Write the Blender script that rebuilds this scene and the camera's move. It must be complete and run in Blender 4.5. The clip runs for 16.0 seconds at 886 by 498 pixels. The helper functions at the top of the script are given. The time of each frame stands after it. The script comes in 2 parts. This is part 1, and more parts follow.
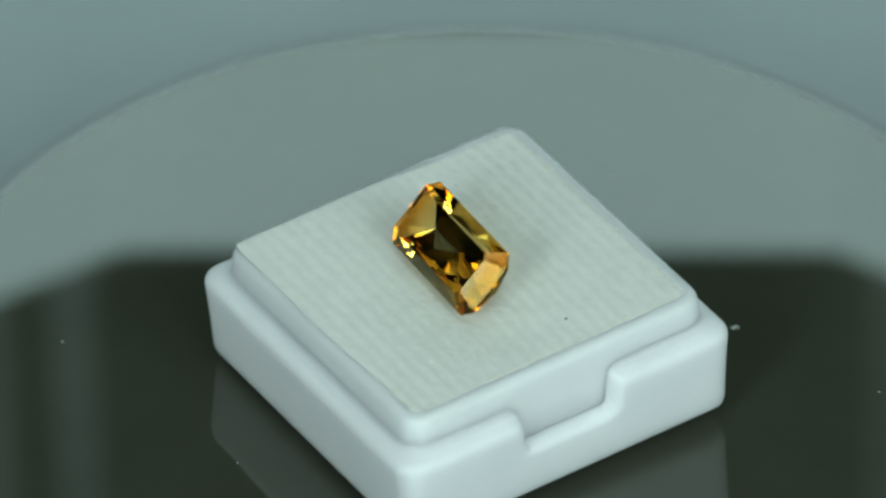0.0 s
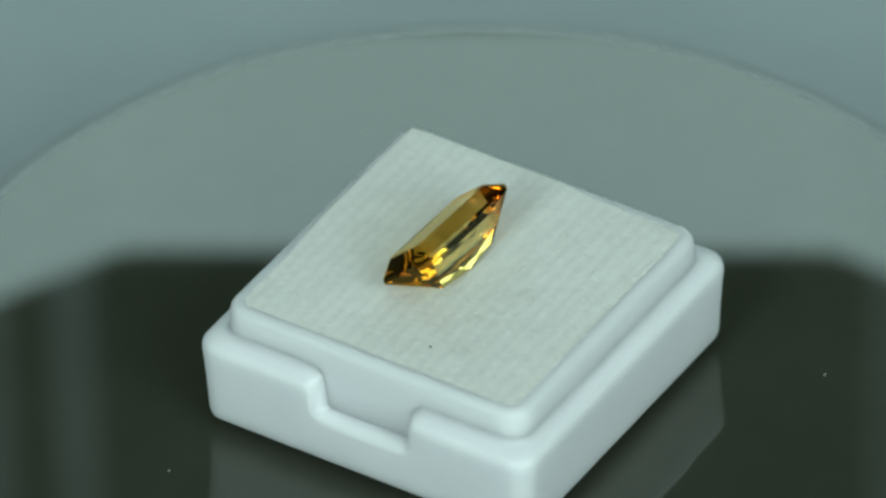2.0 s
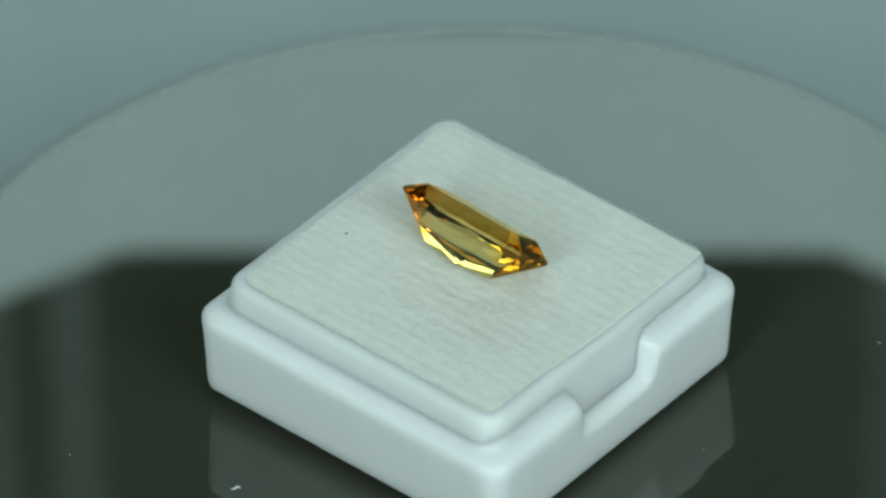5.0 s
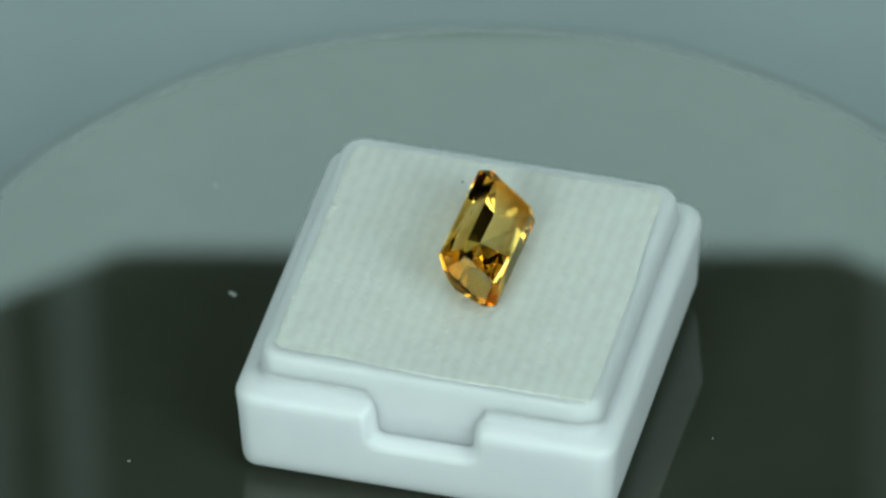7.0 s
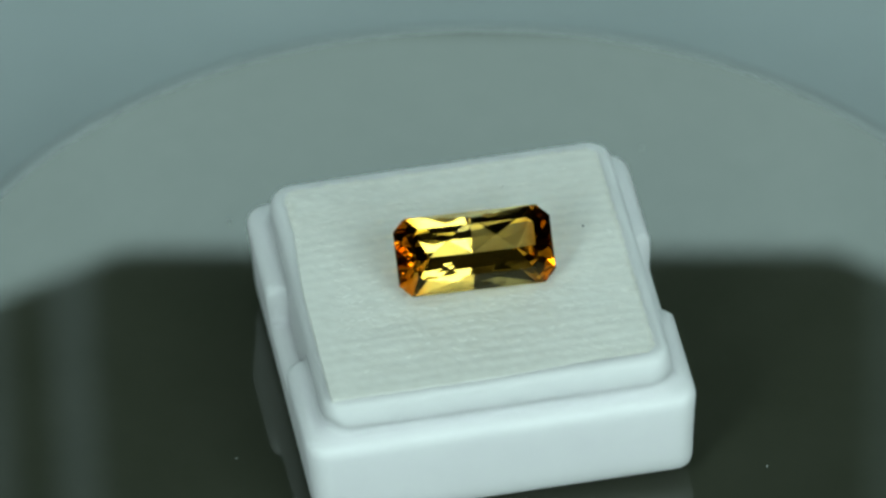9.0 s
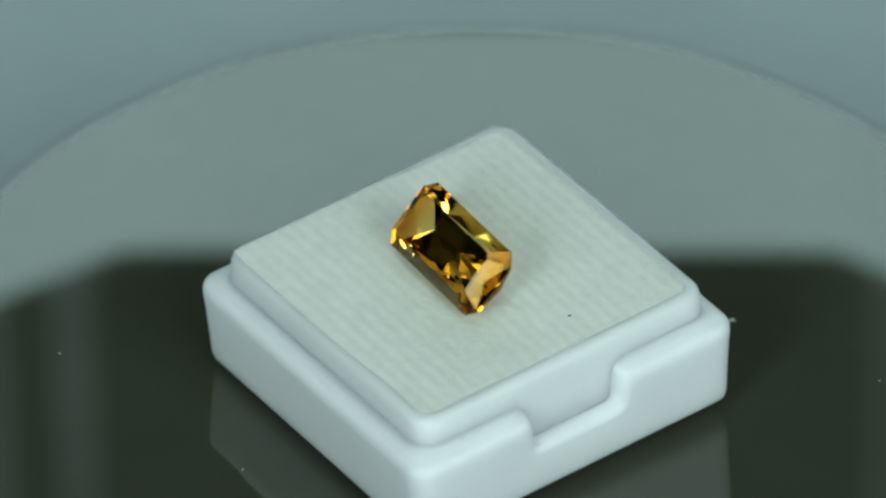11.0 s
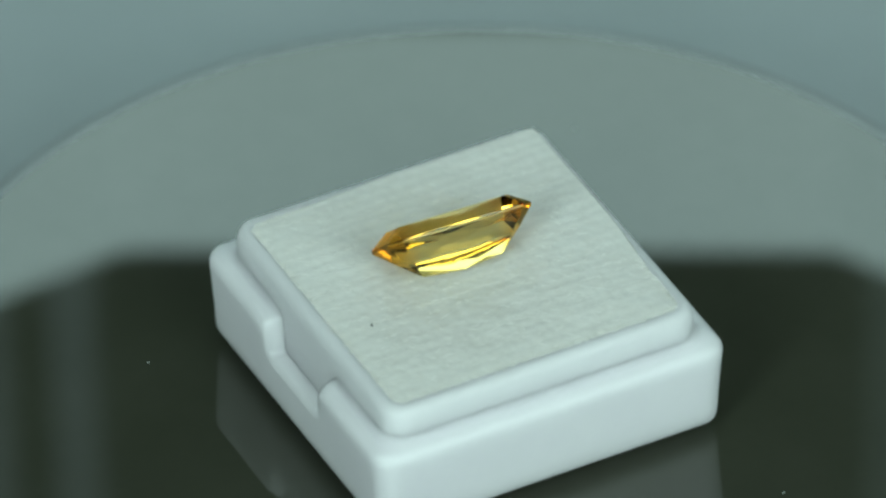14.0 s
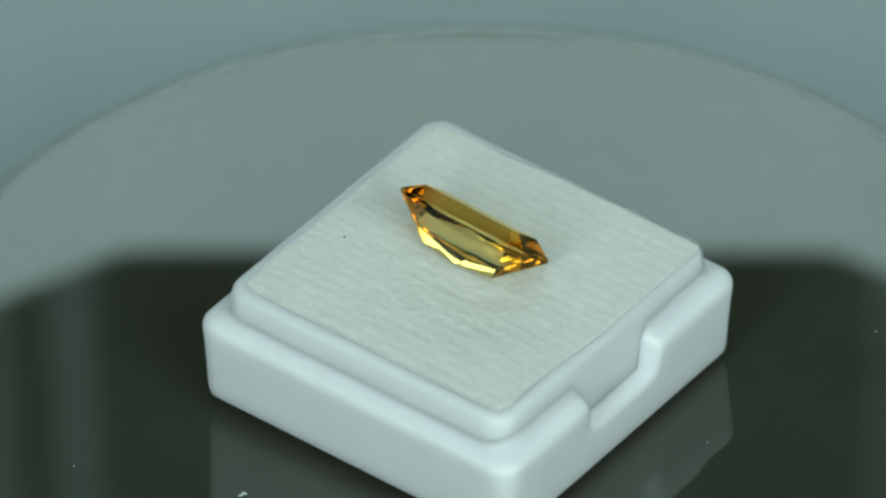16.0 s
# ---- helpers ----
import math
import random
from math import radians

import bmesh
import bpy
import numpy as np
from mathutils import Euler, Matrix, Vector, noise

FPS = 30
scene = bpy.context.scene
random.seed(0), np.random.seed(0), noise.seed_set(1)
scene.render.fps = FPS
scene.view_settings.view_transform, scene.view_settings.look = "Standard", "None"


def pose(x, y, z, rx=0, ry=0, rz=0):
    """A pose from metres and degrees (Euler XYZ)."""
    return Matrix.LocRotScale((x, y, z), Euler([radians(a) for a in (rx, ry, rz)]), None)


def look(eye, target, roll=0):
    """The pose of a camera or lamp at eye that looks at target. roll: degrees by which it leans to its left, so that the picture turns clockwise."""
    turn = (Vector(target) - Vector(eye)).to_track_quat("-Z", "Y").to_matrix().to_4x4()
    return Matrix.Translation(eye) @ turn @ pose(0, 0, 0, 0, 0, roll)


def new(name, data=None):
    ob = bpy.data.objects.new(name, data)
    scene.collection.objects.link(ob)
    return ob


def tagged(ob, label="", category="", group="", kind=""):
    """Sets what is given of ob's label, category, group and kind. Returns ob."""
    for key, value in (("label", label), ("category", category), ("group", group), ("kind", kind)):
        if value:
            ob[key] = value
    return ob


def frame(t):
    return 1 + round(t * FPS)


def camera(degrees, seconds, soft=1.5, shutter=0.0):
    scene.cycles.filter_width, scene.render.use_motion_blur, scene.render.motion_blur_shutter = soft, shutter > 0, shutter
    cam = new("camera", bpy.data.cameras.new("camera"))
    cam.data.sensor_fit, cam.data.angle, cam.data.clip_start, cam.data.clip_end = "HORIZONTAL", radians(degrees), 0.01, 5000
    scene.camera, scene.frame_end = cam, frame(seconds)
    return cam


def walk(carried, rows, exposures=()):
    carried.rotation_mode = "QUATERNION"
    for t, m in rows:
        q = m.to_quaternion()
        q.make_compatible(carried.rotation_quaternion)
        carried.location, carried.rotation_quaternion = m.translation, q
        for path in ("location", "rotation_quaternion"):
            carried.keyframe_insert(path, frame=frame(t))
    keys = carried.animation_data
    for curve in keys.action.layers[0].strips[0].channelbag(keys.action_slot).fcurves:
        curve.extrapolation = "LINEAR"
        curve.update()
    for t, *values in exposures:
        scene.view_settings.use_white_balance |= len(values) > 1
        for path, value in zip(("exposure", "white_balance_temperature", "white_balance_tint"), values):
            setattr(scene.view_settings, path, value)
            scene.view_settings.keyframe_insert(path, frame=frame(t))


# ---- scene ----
cam = camera(4.603, 16.0, soft=2.6)
EYE = Vector((0.0, -0.64648, 0.55068))
PITCH, YAW, ROLL = 0.6933, -0.0027, -0.0255
AIM = EYE + Vector((math.sin(YAW) * math.cos(PITCH), math.cos(YAW) * math.cos(PITCH), -math.sin(PITCH)))
STILL = look(EYE, AIM, math.degrees(ROLL))
walk(cam, [(0.0, STILL), (16.0, STILL)])
cam.data.dof.use_dof = True
cam.data.dof.focus_distance = 0.842
cam.data.dof.aperture_fstop = 28.0
scene.view_settings.exposure = 0.0

MM = 0.001
# turn of the table: degrees at the start and degrees per second, clockwise from above
START, SPEED = -32.06, 32.504

# ---- light ----
world = bpy.data.worlds.new("dim_room")
scene.world = world
world.use_nodes = True
world.node_tree.nodes["Background"].inputs[0].default_value = (0.62, 0.8, 0.85, 1)
world.node_tree.nodes["Background"].inputs[1].default_value = 0.05


def area_lamp(name, eye, target, width, height, watts, colour):
    data = bpy.data.lights.new(name, "AREA")
    data.shape, data.size, data.size_y, data.energy, data.color = "RECTANGLE", width, height, watts, colour
    ob = new(name, data)
    ob.matrix_world = look(eye, target)
    return ob


COOL = (0.762, 1.0, 0.965)
area_lamp("key_softbox", (-0.260, -0.450, 0.305), (0, 0, 0.005), 0.14, 0.36, 1.65, COOL)
area_lamp("fill_softbox", (0.298, -0.426, 0.305), (0, 0, 0.005), 0.36, 0.38, 2.1, COOL)
# added fill from above with no known source, to brighten the pad
area_lamp("pad_fill_light", (0.0, -0.04, 0.62), (0, 0, 0.005), 0.2, 0.2, 0.4, COOL)


# ---- materials ----
def material(name, colour, rough=0.5, metal=0.0, ior=1.5):
    m = bpy.data.materials.new(name)
    m.use_nodes = True
    b = m.node_tree.nodes["Principled BSDF"]
    b.inputs["Base Color"].default_value = (*colour, 1)
    b.inputs["Roughness"].default_value = rough
    b.inputs["Metallic"].default_value = metal
    b.inputs["IOR"].default_value = ior
    return m, m.node_tree, b


def add_node(tree, kind, **values):
    n = tree.nodes.new(kind)
    for key, value in values.items():
        n.inputs[key].default_value = value
    return n


def mottle(tree, b, low, high, scale, detail=6.0):
    """Base colour that drifts between two tones."""
    tc = tree.nodes.new("ShaderNodeTexCoord")
    n = add_node(tree, "ShaderNodeTexNoise", Scale=scale, Detail=detail, Roughness=0.6)
    r = tree.nodes.new("ShaderNodeValToRGB")
    r.color_ramp.elements[0].position, r.color_ramp.elements[1].position = 0.3, 0.7
    r.color_ramp.elements[0].color, r.color_ramp.elements[1].color = (*low, 1), (*high, 1)
    tree.links.new(tc.outputs["Object"], n.inputs["Vector"])
    tree.links.new(n.outputs["Fac"], r.inputs["Fac"])
    tree.links.new(r.outputs["Color"], b.inputs["Base Color"])
    return tc


def relief(tree, b, tc, scale, distance, strength, detail=4.0):
    n = add_node(tree, "ShaderNodeTexNoise", Scale=scale, Detail=detail)
    bump = add_node(tree, "ShaderNodeBump", Strength=strength, Distance=distance)
    tree.links.new(tc.outputs["Object"], n.inputs["Vector"])
    tree.links.new(n.outputs["Fac"], bump.inputs["Height"])
    tree.links.new(bump.outputs["Normal"], b.inputs["Normal"])


def white_plastic():
    m, t, b = material("white_plastic", (0.82, 0.8, 0.83), 0.5)
    tc = mottle(t, b, (0.85, 0.83, 0.865), (0.885, 0.865, 0.895), 220.0)
    relief(t, b, tc, 1500.0, 0.00005, 0.25)
    b.inputs["Subsurface Weight"].default_value = 1.0
    b.inputs["Subsurface Radius"].default_value = (1.0, 1.0, 1.0)
    b.inputs["Subsurface Scale"].default_value = 0.0028
    return m


def pad_fleece():
    m, t, b = material("pad_fleece", (0.775, 0.765, 0.72), 0.85)
    tc = mottle(t, b, (0.77, 0.755, 0.71), (0.835, 0.825, 0.785), 900.0, 8.0)
    relief(t, b, tc, 2600.0, 0.0001, 0.25)
    wave = add_node(t, "ShaderNodeTexWave", **{"Scale": 290.0, "Distortion": 2.5, "Detail": 2.0, "Detail Scale": 3.0})
    wave.bands_direction = "X"
    mix = t.nodes.new("ShaderNodeMix")
    mix.data_type, mix.blend_type = "RGBA", "MULTIPLY"
    mix.inputs["Factor"].default_value = 0.05
    t.links.new(tc.outputs["Object"], wave.inputs["Vector"])
    source = b.inputs["Base Color"].links[0].from_socket
    t.links.new(source, mix.inputs["A"])
    t.links.new(wave.outputs["Color"], mix.inputs["B"])
    t.links.new(mix.outputs["Result"], b.inputs["Base Color"])
    b.inputs["Sheen Weight"].default_value = 0.2
    return m


def black_gloss():
    m, t, b = material("black_gloss", (0.03, 0.037, 0.025), 0.03, ior=1.62)
    tc = mottle(t, b, (0.04, 0.044, 0.03), (0.047, 0.051, 0.036), 90.0)
    return m


def plain(name, low, high, scale, rough):
    m, t, b = material(name, low, rough)
    tc = mottle(t, b, low, high, scale)
    relief(t, b, tc, scale * 6, 0.0003, 0.3)
    return m


def lit_diffuser():
    m, t, b = material("lit_diffuser", (0.8, 0.8, 0.8), 0.6)
    b.inputs["Emission Color"].default_value = (0.67, 1.0, 0.965, 1)
    b.inputs["Emission Strength"].default_value = 2.3
    return m


def gem_crystal():
    m = bpy.data.materials.new("yellow_crystal")
    m.use_nodes = True
    t = m.node_tree
    t.nodes.remove(t.nodes["Principled BSDF"])
    g = t.nodes.new("ShaderNodeBsdfGlass")
    # tint from lemon middle to orange ends, standing in for longer light paths there
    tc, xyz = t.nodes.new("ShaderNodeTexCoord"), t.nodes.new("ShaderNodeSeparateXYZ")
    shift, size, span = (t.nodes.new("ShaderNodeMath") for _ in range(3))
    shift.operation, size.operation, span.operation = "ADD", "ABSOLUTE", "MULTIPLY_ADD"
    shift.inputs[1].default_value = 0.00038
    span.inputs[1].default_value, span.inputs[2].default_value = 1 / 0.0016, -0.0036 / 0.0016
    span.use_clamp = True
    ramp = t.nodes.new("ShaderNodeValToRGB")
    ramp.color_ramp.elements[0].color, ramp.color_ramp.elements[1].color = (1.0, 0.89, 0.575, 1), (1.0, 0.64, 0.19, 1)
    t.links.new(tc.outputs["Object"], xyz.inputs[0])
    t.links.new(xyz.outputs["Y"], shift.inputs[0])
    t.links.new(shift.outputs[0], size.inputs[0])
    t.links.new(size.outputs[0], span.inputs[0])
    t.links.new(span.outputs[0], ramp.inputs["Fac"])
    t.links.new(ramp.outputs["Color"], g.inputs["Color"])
    g.inputs["Roughness"].default_value = 0.0
    g.inputs["IOR"].default_value = 1.62
    t.links.new(g.outputs[0], t.nodes["Material Output"].inputs["Surface"])
    return m


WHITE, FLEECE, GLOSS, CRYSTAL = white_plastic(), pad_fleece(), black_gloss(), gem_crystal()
GREY_CLOTH = plain("grey_cloth", (0.375, 0.425, 0.435), (0.43, 0.475, 0.485), 25.0, 0.9)
DARK_WALL = plain("dark_wall", (0.06, 0.075, 0.06), (0.08, 0.095, 0.075), 3.0, 0.9)
POST_PAINT = plain("grey_paint", (0.24, 0.26, 0.29), (0.3, 0.32, 0.35), 30.0, 0.6)
POST_DARK = plain("dark_grey_paint", (0.13, 0.16, 0.16), (0.17, 0.2, 0.2), 30.0, 0.6)
DIFFUSER = lit_diffuser()
SATIN = plain("satin_edge", (0.30, 0.33, 0.335), (0.35, 0.38, 0.385), 60.0, 0.4)
FRAME_PLASTIC = plain("frame_plastic", (0.02, 0.02, 0.02), (0.03, 0.03, 0.03), 80.0, 0.5)
LINT = plain("lint_fibre", (0.5, 0.54, 0.52), (0.65, 0.68, 0.66), 2000.0, 0.9)


# ---- mesh helpers ----
def part(name, bm, mat, parent=None, label="", smooth=False, turn_out=True):
    me = bpy.data.meshes.new(name)
    if turn_out:
        bmesh.ops.recalc_face_normals(bm, faces=bm.faces[:])
    for f in bm.faces:
        f.smooth = smooth
    bm.to_mesh(me)
    bm.free()
    me.materials.append(mat)
    ob = new(name, me)
    if parent:
        ob.parent = parent
    return tagged(ob, label)


def empty(name, label, category, kind="", group=""):
    return tagged(new(name), label, category, group, kind)


def box_mesh(bm, lo, hi, bevel=0.0):
    c = [(a + b) / 2 for a, b in zip(lo, hi)]
    s = [b - a for a, b in zip(lo, hi)]
    made = bmesh.ops.create_cube(bm, size=1.0, matrix=Matrix.Translation(c) @ Matrix.Diagonal((*s, 1)))
    if bevel:
        edges = list({e for v in made["verts"] for e in v.link_edges})
        bmesh.ops.bevel(bm, geom=edges, offset=bevel, segments=2, affect="EDGES", profile=0.5)
    return bm


def rounded_square(half, radius, along=40, round_steps=8):
    """Outline of a rounded square, anticlockwise from the middle of its right side: points and outward normals, in mm."""
    out = []
    flat = half - radius
    for k in range(4):
        a = k * math.pi / 2
        n, d = Vector((math.cos(a), math.sin(a))), Vector((-math.sin(a), math.cos(a)))
        for i in range(along):
            u = -flat + 2 * flat * i / along
            out.append((n * half + d * u, n))
        corner = n * flat + d * flat
        for i in range(round_steps):
            b = a + math.pi / 2 * i / round_steps
            m = Vector((math.cos(b), math.sin(b)))
            out.append((corner + m * radius, m))
    return out


def loft(bm, rings, close_first=False, close_last=False):
    made = [[bm.verts.new(p) for p in ring] for ring in rings]
    for a, b in zip(made, made[1:]):
        for i in range(len(a)):
            j = (i + 1) % len(a)
            bm.faces.new((a[i], a[j], b[j], b[i]))
    if close_first:
        bm.faces.new(made[0])
    if close_last:
        bm.faces.new(made[-1])
    return made


# ---- setting: table, room, lit tent wall ----
def build_setting():
    bm = bmesh.new()
    bmesh.ops.create_grid(bm, x_segments=8, y_segments=8, size=1.5, matrix=Matrix.Translation((0, 0, -0.02)))
    tagged(part("floor", bm, GREY_CLOTH), "grey cloth table surface under the turntable", "table surface", kind="structure")
    for name, lo, hi in (("wall_north", (-1.6, 1.5, -0.02), (1.6, 1.6, 1.8)), ("wall_south", (-1.6, -1.6, -0.02), (1.6, -1.5, 1.8)),
                         ("wall_east", (1.5, -1.5, -0.02), (1.6, 1.5, 1.8)), ("wall_west", (-1.6, -1.5, -0.02), (-1.5, 1.5, 1.8))):
        tagged(part(name, box_mesh(bmesh.new(), lo, hi), DARK_WALL), "dark unlit room wall", "wall", kind="structure")
    tagged(part("ceiling", box_mesh(bmesh.new(), (-1.6, -1.6, 1.8), (1.6, 1.6, 1.9)), DARK_WALL), "dark unlit ceiling", "ceiling", kind="structure")


def wall_segment(name, a, b, low, high, thick, mat, parent):
    """An upright slab between two plan points, its face on that line."""
    a, b = Vector(a), Vector(b)
    n = Vector((-(b - a).y, (b - a).x)).normalized() * thick
    bm = bmesh.new()
    vs = [bm.verts.new((*p, z)) for z in (low, high) for p in (a, b, b + n, a + n)]
    for f in ((0, 1, 2, 3), (4, 5, 6, 7), (0, 1, 5, 4), (1, 2, 6, 5), (2, 3, 7, 6), (3, 0, 4, 7)):
        bm.faces.new([vs[i] for i in f])
    return part(name, bm, mat, parent)


def build_lit_screen():
    screen = empty("light_screen", "folded screen with a glowing white diffuser above an added, unseen grey skirt", "light panel")
    for a, b in (((-0.0312, 0.131), (0.0336, 0.1284)), ((-0.0814, 0.102), (-0.0312, 0.131)), ((0.0336, 0.1284), (0.0814, 0.0958))):
        wall_segment("diffuser", a, b, 0.0685, 0.0945, 0.002, DIFFUSER, screen)
        # skirt is unseen, added to keep low back glow off the stone
        wall_segment("skirt", a, b, -0.018, 0.0684, 0.003, GREY_CLOTH, screen)
        wall_segment("foot_rail", a, b, -0.0199, -0.0181, 0.006, FRAME_PLASTIC, screen)


def build_posts():
    for x, half, paint in ((-0.0372, 0.0022, POST_PAINT), (-0.0471, 0.0038, POST_PAINT), (0.0406, 0.003, POST_DARK)):
        post = empty("upright_post", "painted upright standing in the dark behind the screen", "post", group="posts behind the screen")
        part("shaft", box_mesh(bmesh.new(), (x - half, 0.145, -0.012), (x + half, 0.150, 0.34), 0.0004), paint, post)
        part("foot_plate", box_mesh(bmesh.new(), (x - half * 1.25, 0.141, -0.02), (x + half * 1.25, 0.170, -0.0121), 0.0006), FRAME_PLASTIC, post)


# ---- turntable ----
def build_turntable():
    table = empty("turntable", "glossy black round turntable with dust on top", "turntable")
    turned = lambda prof, n: [[(r * MM * math.cos(2 * math.pi * k / n), r * MM * math.sin(2 * math.pi * k / n), z * MM) for k in range(n)] for r, z in prof]
    bm = bmesh.new()
    loft(bm, turned([(43.6, -2.0), (43.6, 0.0)], 180), True, True)
    part("platter", bm, GLOSS, table)
    bm = bmesh.new()
    edge = [(43.603, -0.02)] + [(43.7 + 1.9 * math.sin(radians(a)), -1.32 + 1.3 * math.cos(radians(a))) for a in range(0, 91, 10)]
    loft(bm, turned(edge + [(45.6, -8.5), (44.7, -10.0), (10, -10.0), (10, -2.1), (43.603, -2.1)], 180))
    part("edge_ring", bm, SATIN, table, "satin grey rounded edge", smooth=True)
    bm = bmesh.new()
    rings = [[(r * MM * math.cos(2 * math.pi * k / 64), r * MM * math.sin(2 * math.pi * k / 64), z * MM) for k in range(64)]
             for r, z in ((30, -10.0), (30, -19), (29, -20))]
    loft(bm, rings, True, True)
    part("base", bm, FRAME_PLASTIC, table)
    return table


# ---- gem box ----
BOX = pose(-0.1765 * MM, -0.1201 * MM, 1.55 * MM, math.degrees(-0.0184), math.degrees(-0.0111), 0)
NOTCH_HALF = 3.75
RIM_X, RIM_Y = 0.01, -0.14


def build_gem_box():
    box = empty("gem_box", "white plastic gemstone box base, lid off, notched on two sides", "gem box")
    prof = [(-0.75, 13.2), (-0.72, 13.75), (-0.55, 14.15), (-0.25, 14.42), (0.2, 14.55), (0.9, 14.6), (2.0, 14.65), (3.2, 14.72), (3.7, 14.76), (4.0, 14.78),
            (4.25, 14.79), (4.5, 14.81), (5.2, 14.86), (6.0, 14.94), (6.4, 14.94), (6.7, 14.86), (6.92, 14.7), (7.08, 14.45), (7.16, 14.15), (7.2, 13.9),
            (7.3, 13.68), (7.5, 13.53), (7.8, 13.44), (8.15, 13.39), (8.15, 13.0)]
    bm = bmesh.new()
    rings = []
    for z, half in prof:
        ring = []
        corner = max(0.4, half - 13.2) if z < 7.1 else 1.25 + 0.75 * min(1.0, (14.45 - half) / 1.0)
        for p, n in rounded_square(half, corner, 72, 9):
            wide = NOTCH_HALF + 0.14 * (z - 4.2)
            if abs(n.x) < 0.01 and abs(p.x) < wide + 0.5 and z > 3.9:
                across = min(1.0, max(0.0, (wide + 0.5 - abs(p.x)) / 0.9))
                rise = min(1.0, (z - 3.9) / 0.45)
                depth = (half - 12.95) * across * across * (3 - 2 * across) * rise
                p = p - n * max(0.0, depth)
            p = Vector((p.x, p.y * (1.0125 if p.y < 0 else 1.0)))
            ring.append(BOX @ Vector((p.x * MM, p.y * MM, z * MM)))
        rings.append(ring)
    loft(bm, rings, True, True)
    part("body", bm, WHITE, box, smooth=True)
    bm = bmesh.new()
    rim = [(3.6, 13.46), (6.6, 13.42), (7.9, 13.40), (8.3, 13.385), (9.1, 13.34), (9.5, 13.25), (9.78, 13.08), (9.95, 12.82), (10.0, 12.5), (9.96, 12.2), (9.85, 11.95), (9.5, 11.8), (8.5, 11.75)]
    loft(bm, [[BOX @ Vector(((p.x + RIM_X) * MM, (p.y + RIM_Y) * MM, z * MM)) for p, n in rounded_square(half + 0.08, half - 11.4, 24, 10)] for z, half in rim], True, True)
    part("rim", bm, WHITE, box, smooth=True)
    bm = bmesh.new()
    loft(bm, [[(x * MM * r, y * MM * r, z * MM) for x, y in ((math.cos(2 * math.pi * k / 48), math.sin(2 * math.pi * k / 48)) for k in range(48))]
              for r, z in ((8.6, 0.0), (9.0, 0.2), (9.0, 1.75))], True, True)
    part("foot", bm, WHITE, box)
    return box


def pad_height(x, y):
    """Height of the fleece above the box's foot, in mm."""
    r = max(abs(x), abs(y)) / 12.3
    dome = 9.95 + 0.24 * (1 - r ** 3)
    drift = 0.5 * noise.noise(Vector((x * 0.35, y * 0.12, 3)))
    rows = 0.008 * math.sin(2 * math.pi * (x + drift) / 1.0)
    dots = 0.018 * math.sin(2 * math.pi * (x + drift) / 0.5) * math.sin(2 * math.pi * (y + drift) / 0.62)
    fuzz = 0.09 * noise.noise(Vector((x * 0.5, y * 0.4, 0))) + 0.03 * noise.noise(Vector((x * 1.9, y * 1.5, 7)))
    calm = 1 - 0.8 * r ** 8
    return dome + calm * ((rows + dots) * (0.8 + 1.3 * noise.noise(Vector((x * 0.2, y * 0.2, 11)))) + fuzz)


def ease(v, low, high):
    u = min(1.0, max(0.0, (v - low) / (high - low)))
    return u * u * (3 - 2 * u)


def build_pad():
    bm = bmesh.new()
    n, half = 170, 12.3
    grid = []
    for j in range(n + 1):
        row = []
        for i in range(n + 1):
            x, y = -half + 2 * half * i / n, -half + 2 * half * j / n
            cut = abs(x) + abs(y) - (2 * half - 0.7)
            # the fleece creeps out over the rim at one corner
            over_back, over_side = ease(y, 9.0, 12.3) * ease(-x, -9.0, 1.0), ease(-x, 9.0, 12.3) * ease(y, -9.0, 1.0)
            lift = 0.11 * max(over_back, over_side)
            loose = min(over_back, over_side)
            z = pad_height(x, y) + lift
            if cut > 0:
                cut *= 1 - 0.75 * loose
                x -= math.copysign(cut / 2, x)
                y -= math.copysign(cut / 2, y)
            x, y = x - 0.4 * over_side, y + 0.5 * over_back
            row.append(bm.verts.new(BOX @ Vector(((x + RIM_X) * MM, (y + RIM_Y) * MM, z * MM))))
        grid.append(row)
    for j in range(n):
        for i in range(n):
            bm.faces.new((grid[j][i], grid[j][i + 1], grid[j + 1][i + 1], grid[j + 1][i]))
    border = [grid[0][i] for i in range(n)] + [grid[j][n] for j in range(n)] + [grid[n][n - i] for i in range(n)] + [grid[n - j][0] for j in range(n)]
    low = [bm.verts.new((v.co.x, v.co.y, v.co.z - 1.2 * MM)) for v in border]
    for i in range(len(border)):
        j = (i + 1) % len(border)
        bm.faces.new((border[i], border[j], low[j], low[i]))
    bm.faces.new(low)
    pad = empty("display_pad", "cream white ribbed fleece pad filling the box", "pad")
    part("fleece", bm, FLEECE, pad, smooth=True)
    build_fibres(pad)
    return pad


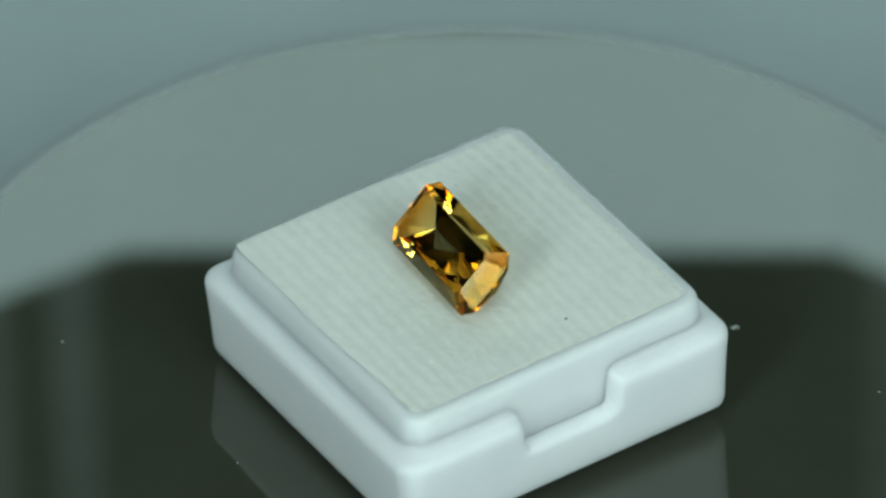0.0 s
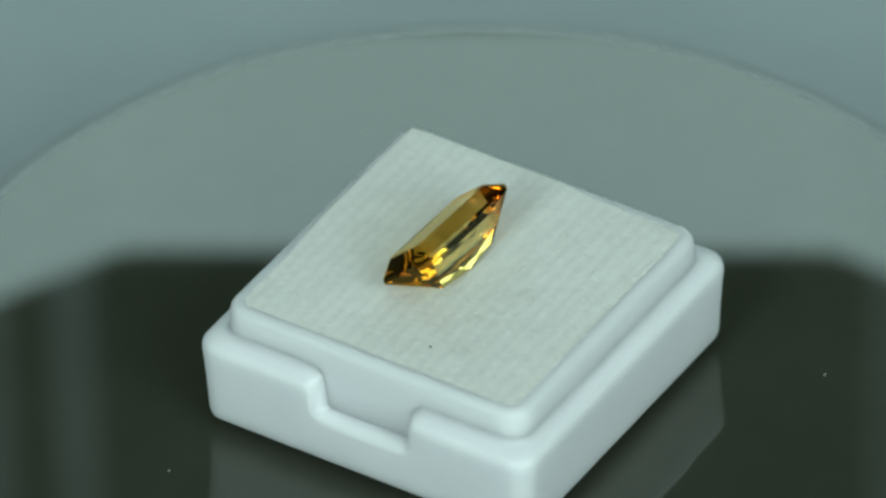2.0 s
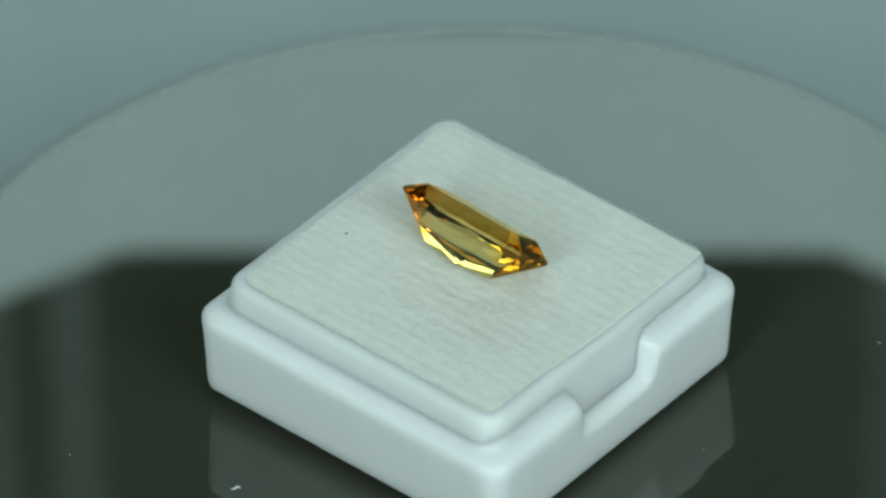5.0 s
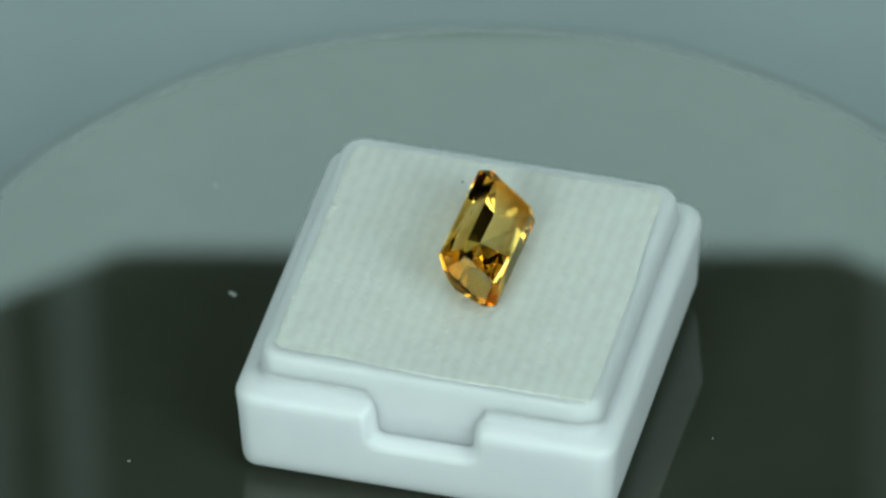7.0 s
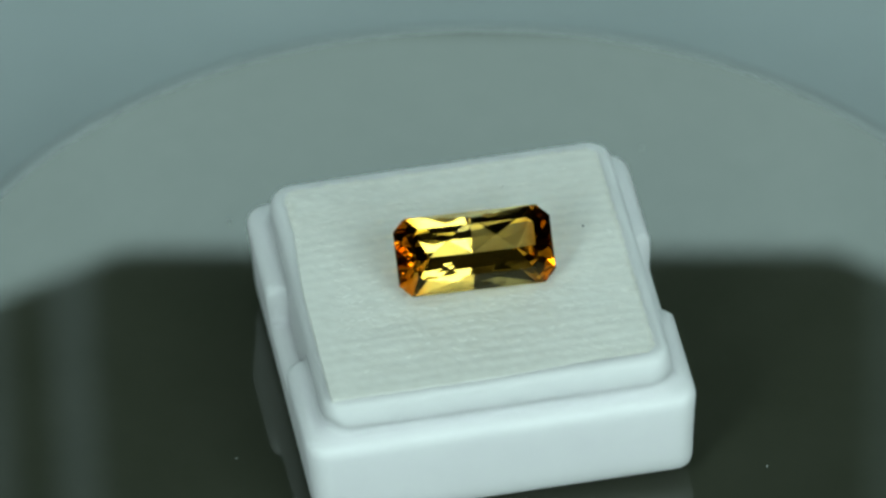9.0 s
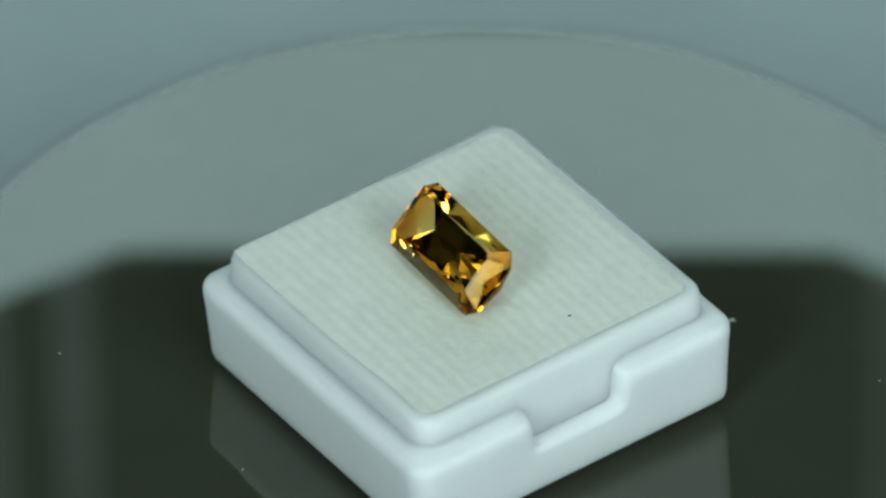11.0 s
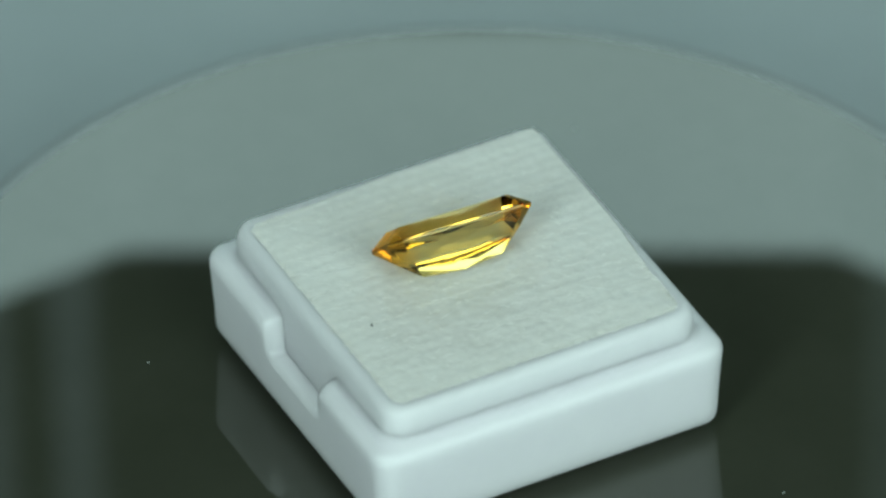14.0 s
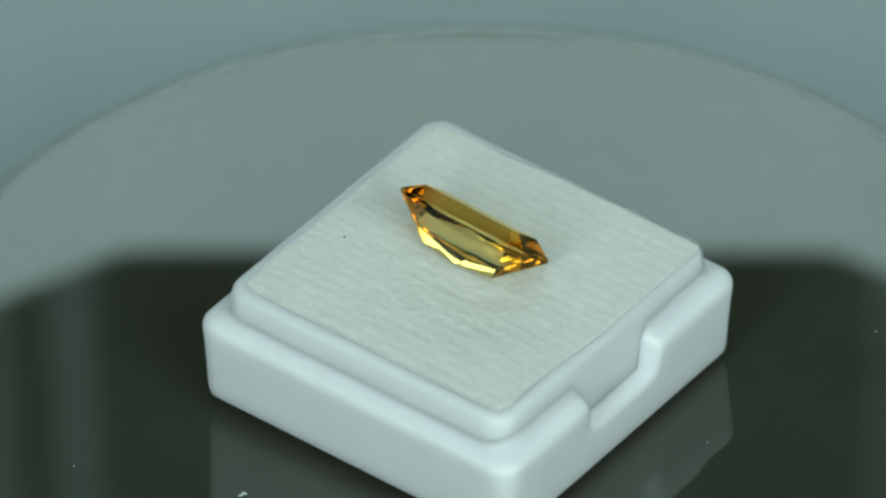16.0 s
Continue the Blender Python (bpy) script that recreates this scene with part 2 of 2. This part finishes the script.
def build_fibres(pad):
    """Loose fibres, combed along the ribs and straggling over the pad's edges."""
    random.seed(12)
    verts, faces = [], []
    for k in range(2400):
        if k < 1300:
            rib = random.randint(-12, 12) * 1.0 + random.gauss(0, 0.16)
            x, y = max(-12.1, min(12.1, rib)), random.uniform(-12.0, 12.0)
            turn, size = math.pi / 2 + random.gauss(0, 0.5), random.uniform(0.3, 0.9)
        else:
            side, u = random.randint(0, 3), random.uniform(-11.7, 11.7)
            d = 12.15 + random.gauss(0, 0.12)
            x, y = ((d, u), (-d, u), (u, d), (u, -d))[side]
            turn, size = random.uniform(0, math.pi), random.uniform(0.3, 0.8)
        thick, bend = random.uniform(0.012, 0.024), random.gauss(0, 0.5)
        first = len(verts)
        for i in range(5):
            v = i / 4 - 0.5
            a = turn + bend * v
            px, py = x + math.cos(a) * v * size, y + math.sin(a) * v * size
            qx, qy = max(-12.2, min(12.2, px)), max(-12.2, min(12.2, py))
            pz = pad_height(qx, qy) + 0.012 + 0.05 * (0.25 - v * v)
            r = thick * (1.15 - 1.6 * abs(v))
            for c, h in ((-r, 0.0), (r, 0.0), (0.0, 1.5 * r)):
                verts.append(BOX @ Vector(((px - math.sin(a) * c + RIM_X) * MM, (py + math.cos(a) * c + RIM_Y) * MM, (pz + h) * MM)))
        for i in range(4):
            o = first + 3 * i
            faces += [(o, o + 1, o + 4, o + 3), (o + 1, o + 2, o + 5, o + 4), (o + 2, o, o + 3, o + 5)]
    me = bpy.data.meshes.new("fibre_nap")
    me.from_pydata(verts, [], faces)
    me.materials.append(FLEECE)
    ob = new("fibre_nap", me)
    ob.parent = pad
    tagged(ob, "loose white fleece fibres", kind="stuff")


# ---- gemstone ----
GEM_LENGTH, GEM_WIDTH, GEM_CUT = 12.03, 5.99, 0.93


def gem_corners():
    """Corners of the scissor-cut stone in mm from the middle of its girdle, all four quarters from one."""
    hl, hw, c = GEM_LENGTH / 2, GEM_WIDTH / 2, GEM_CUT
    quarter = []
    for z in (0.13, -0.13):
        quarter += [(hl - c, hw, z), (hl, hw - c, z)]
    # crown: table, and the points where the scissor facets cross on each side
    quarter += [(4.15, 1.95, 1.15), (4.6, 1.5, 1.15), (0, hw - 0.52, 0.72), (hl - 0.72, 0, 0.68), (hl - 0.95, hw - 0.95, 0.66)]
    # pavilion: scissor points below the girdle, keel and culet
    quarter += [(0, 2.5, -1.1), (1.87, 1.104, -2.205), (hl - 0.7, 0, -1.38), (hl - 0.95, 1.25, -1.2), (3.35, 0, -2.98), (0, 0, -3.32)]
    out = set()
    for x, y, z in quarter:
        for sx in (1, -1):
            for sy in (1, -1):
                out.add((round(x * sx, 4) + 0.0, round(y * sy, 4) + 0.0, z))
    return sorted(out)


GEM = Matrix.LocRotScale((-1.604 * MM, -0.38 * MM, (13.001 + 1.55) * MM), Euler((7.05, -0.014, 4.669)), None)


def build_gem():
    bm = bmesh.new()
    for p in gem_corners():
        bm.verts.new(GEM @ (Vector(p) * MM))
    bmesh.ops.convex_hull(bm, input=bm.verts[:])
    bmesh.ops.delete(bm, geom=[v for v in bm.verts if not v.link_faces], context="VERTS")
    bmesh.ops.dissolve_limit(bm, angle_limit=radians(0.4), verts=bm.verts[:], edges=bm.edges[:])
    bmesh.ops.recalc_face_normals(bm, faces=bm.faces[:])
    gem = empty("gemstone", "golden yellow elongated octagon faceted gemstone leaning on the pad", "gemstone")
    up = GEM.to_3x3().inverted()
    kinds = (("table_facet", lambda z: z > 0.98, "wide flat top facet"), ("crown", lambda z: 0.25 < z <= 0.98, "bevelled facets round the table"),
             ("girdle", lambda z: -0.25 <= z <= 0.25, "thin polished waist"), ("pavilion", lambda z: z < -0.25, "deep scissor-cut facets below the girdle"))
    for name, fits, label in kinds:
        piece = bm.copy()
        piece.normal_update()
        bmesh.ops.delete(piece, geom=[f for f in piece.faces if not fits((up @ f.normal).z)], context="FACES")
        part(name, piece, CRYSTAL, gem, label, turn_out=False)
    bm.free()
    return gem


def build_flecks():
    out = []
    random.seed(4)
    for x, y, size, label in ((20.6, -6.05, 0.75, "tiny pale lint fibre on the turntable"), (-23.4, 21.8, 0.2, ""), (23.0, 14.9, 0.22, ""),
                              (-5.1, 19.0, 0.14, ""), (-19.8, 2.0, 0.12, ""), (-14.2, -20.5, 0.2, ""), (25.5, -18.6, 0.16, "")):
        bm = bmesh.new()
        steps = 7
        rings = []
        turn = random.uniform(0, 6.28) if size < 0.5 else -0.9
        for i in range(steps):
            u = i / (steps - 1) - 0.5
            w = (0.05 if size < 0.5 else 0.13) * (1.05 - abs(u) * 1.4)
            c = Vector((u * size, 0.18 * size * math.sin(u * 6.0), w))
            ring = []
            for k in range(6):
                a = k * math.pi / 3
                p = c + Vector((0, w * math.cos(a), w * math.sin(a)))
                ring.append(((x + p.x * math.cos(turn) - p.y * math.sin(turn)) * MM, (y + p.x * math.sin(turn) + p.y * math.cos(turn)) * MM, p.z * MM))
            rings.append(ring)
        loft(bm, rings, True, True)
        out.append(tagged(part("lint_fleck", bm, LINT), label or "speck of pale dust on the black turntable", "dust", "flecks on the turntable"))
    bm = bmesh.new()
    bmesh.ops.create_icosphere(bm, subdivisions=2, radius=0.1 * MM, matrix=Matrix.Translation((2.8 * MM, -9.6 * MM, (pad_height(2.8, -9.6) + 1.8) * MM)) @ Matrix.Diagonal((1.3, 0.8, 0.6, 1)))
    out.append(tagged(part("dark_speck", bm, FRAME_PLASTIC), "tiny dark speck lying on the fleece pad", "dust"))
    return out


build_setting()
build_lit_screen()
build_posts()
TURNING = [build_turntable(), build_gem_box(), build_pad(), build_gem(), *build_flecks()]


def motions():
    rows = [(t / 2, pose(0, 0, 0, 0, 0, -(START + SPEED * t / 2))) for t in range(33)]
    for thing in TURNING:
        walk(thing, rows)


motions()
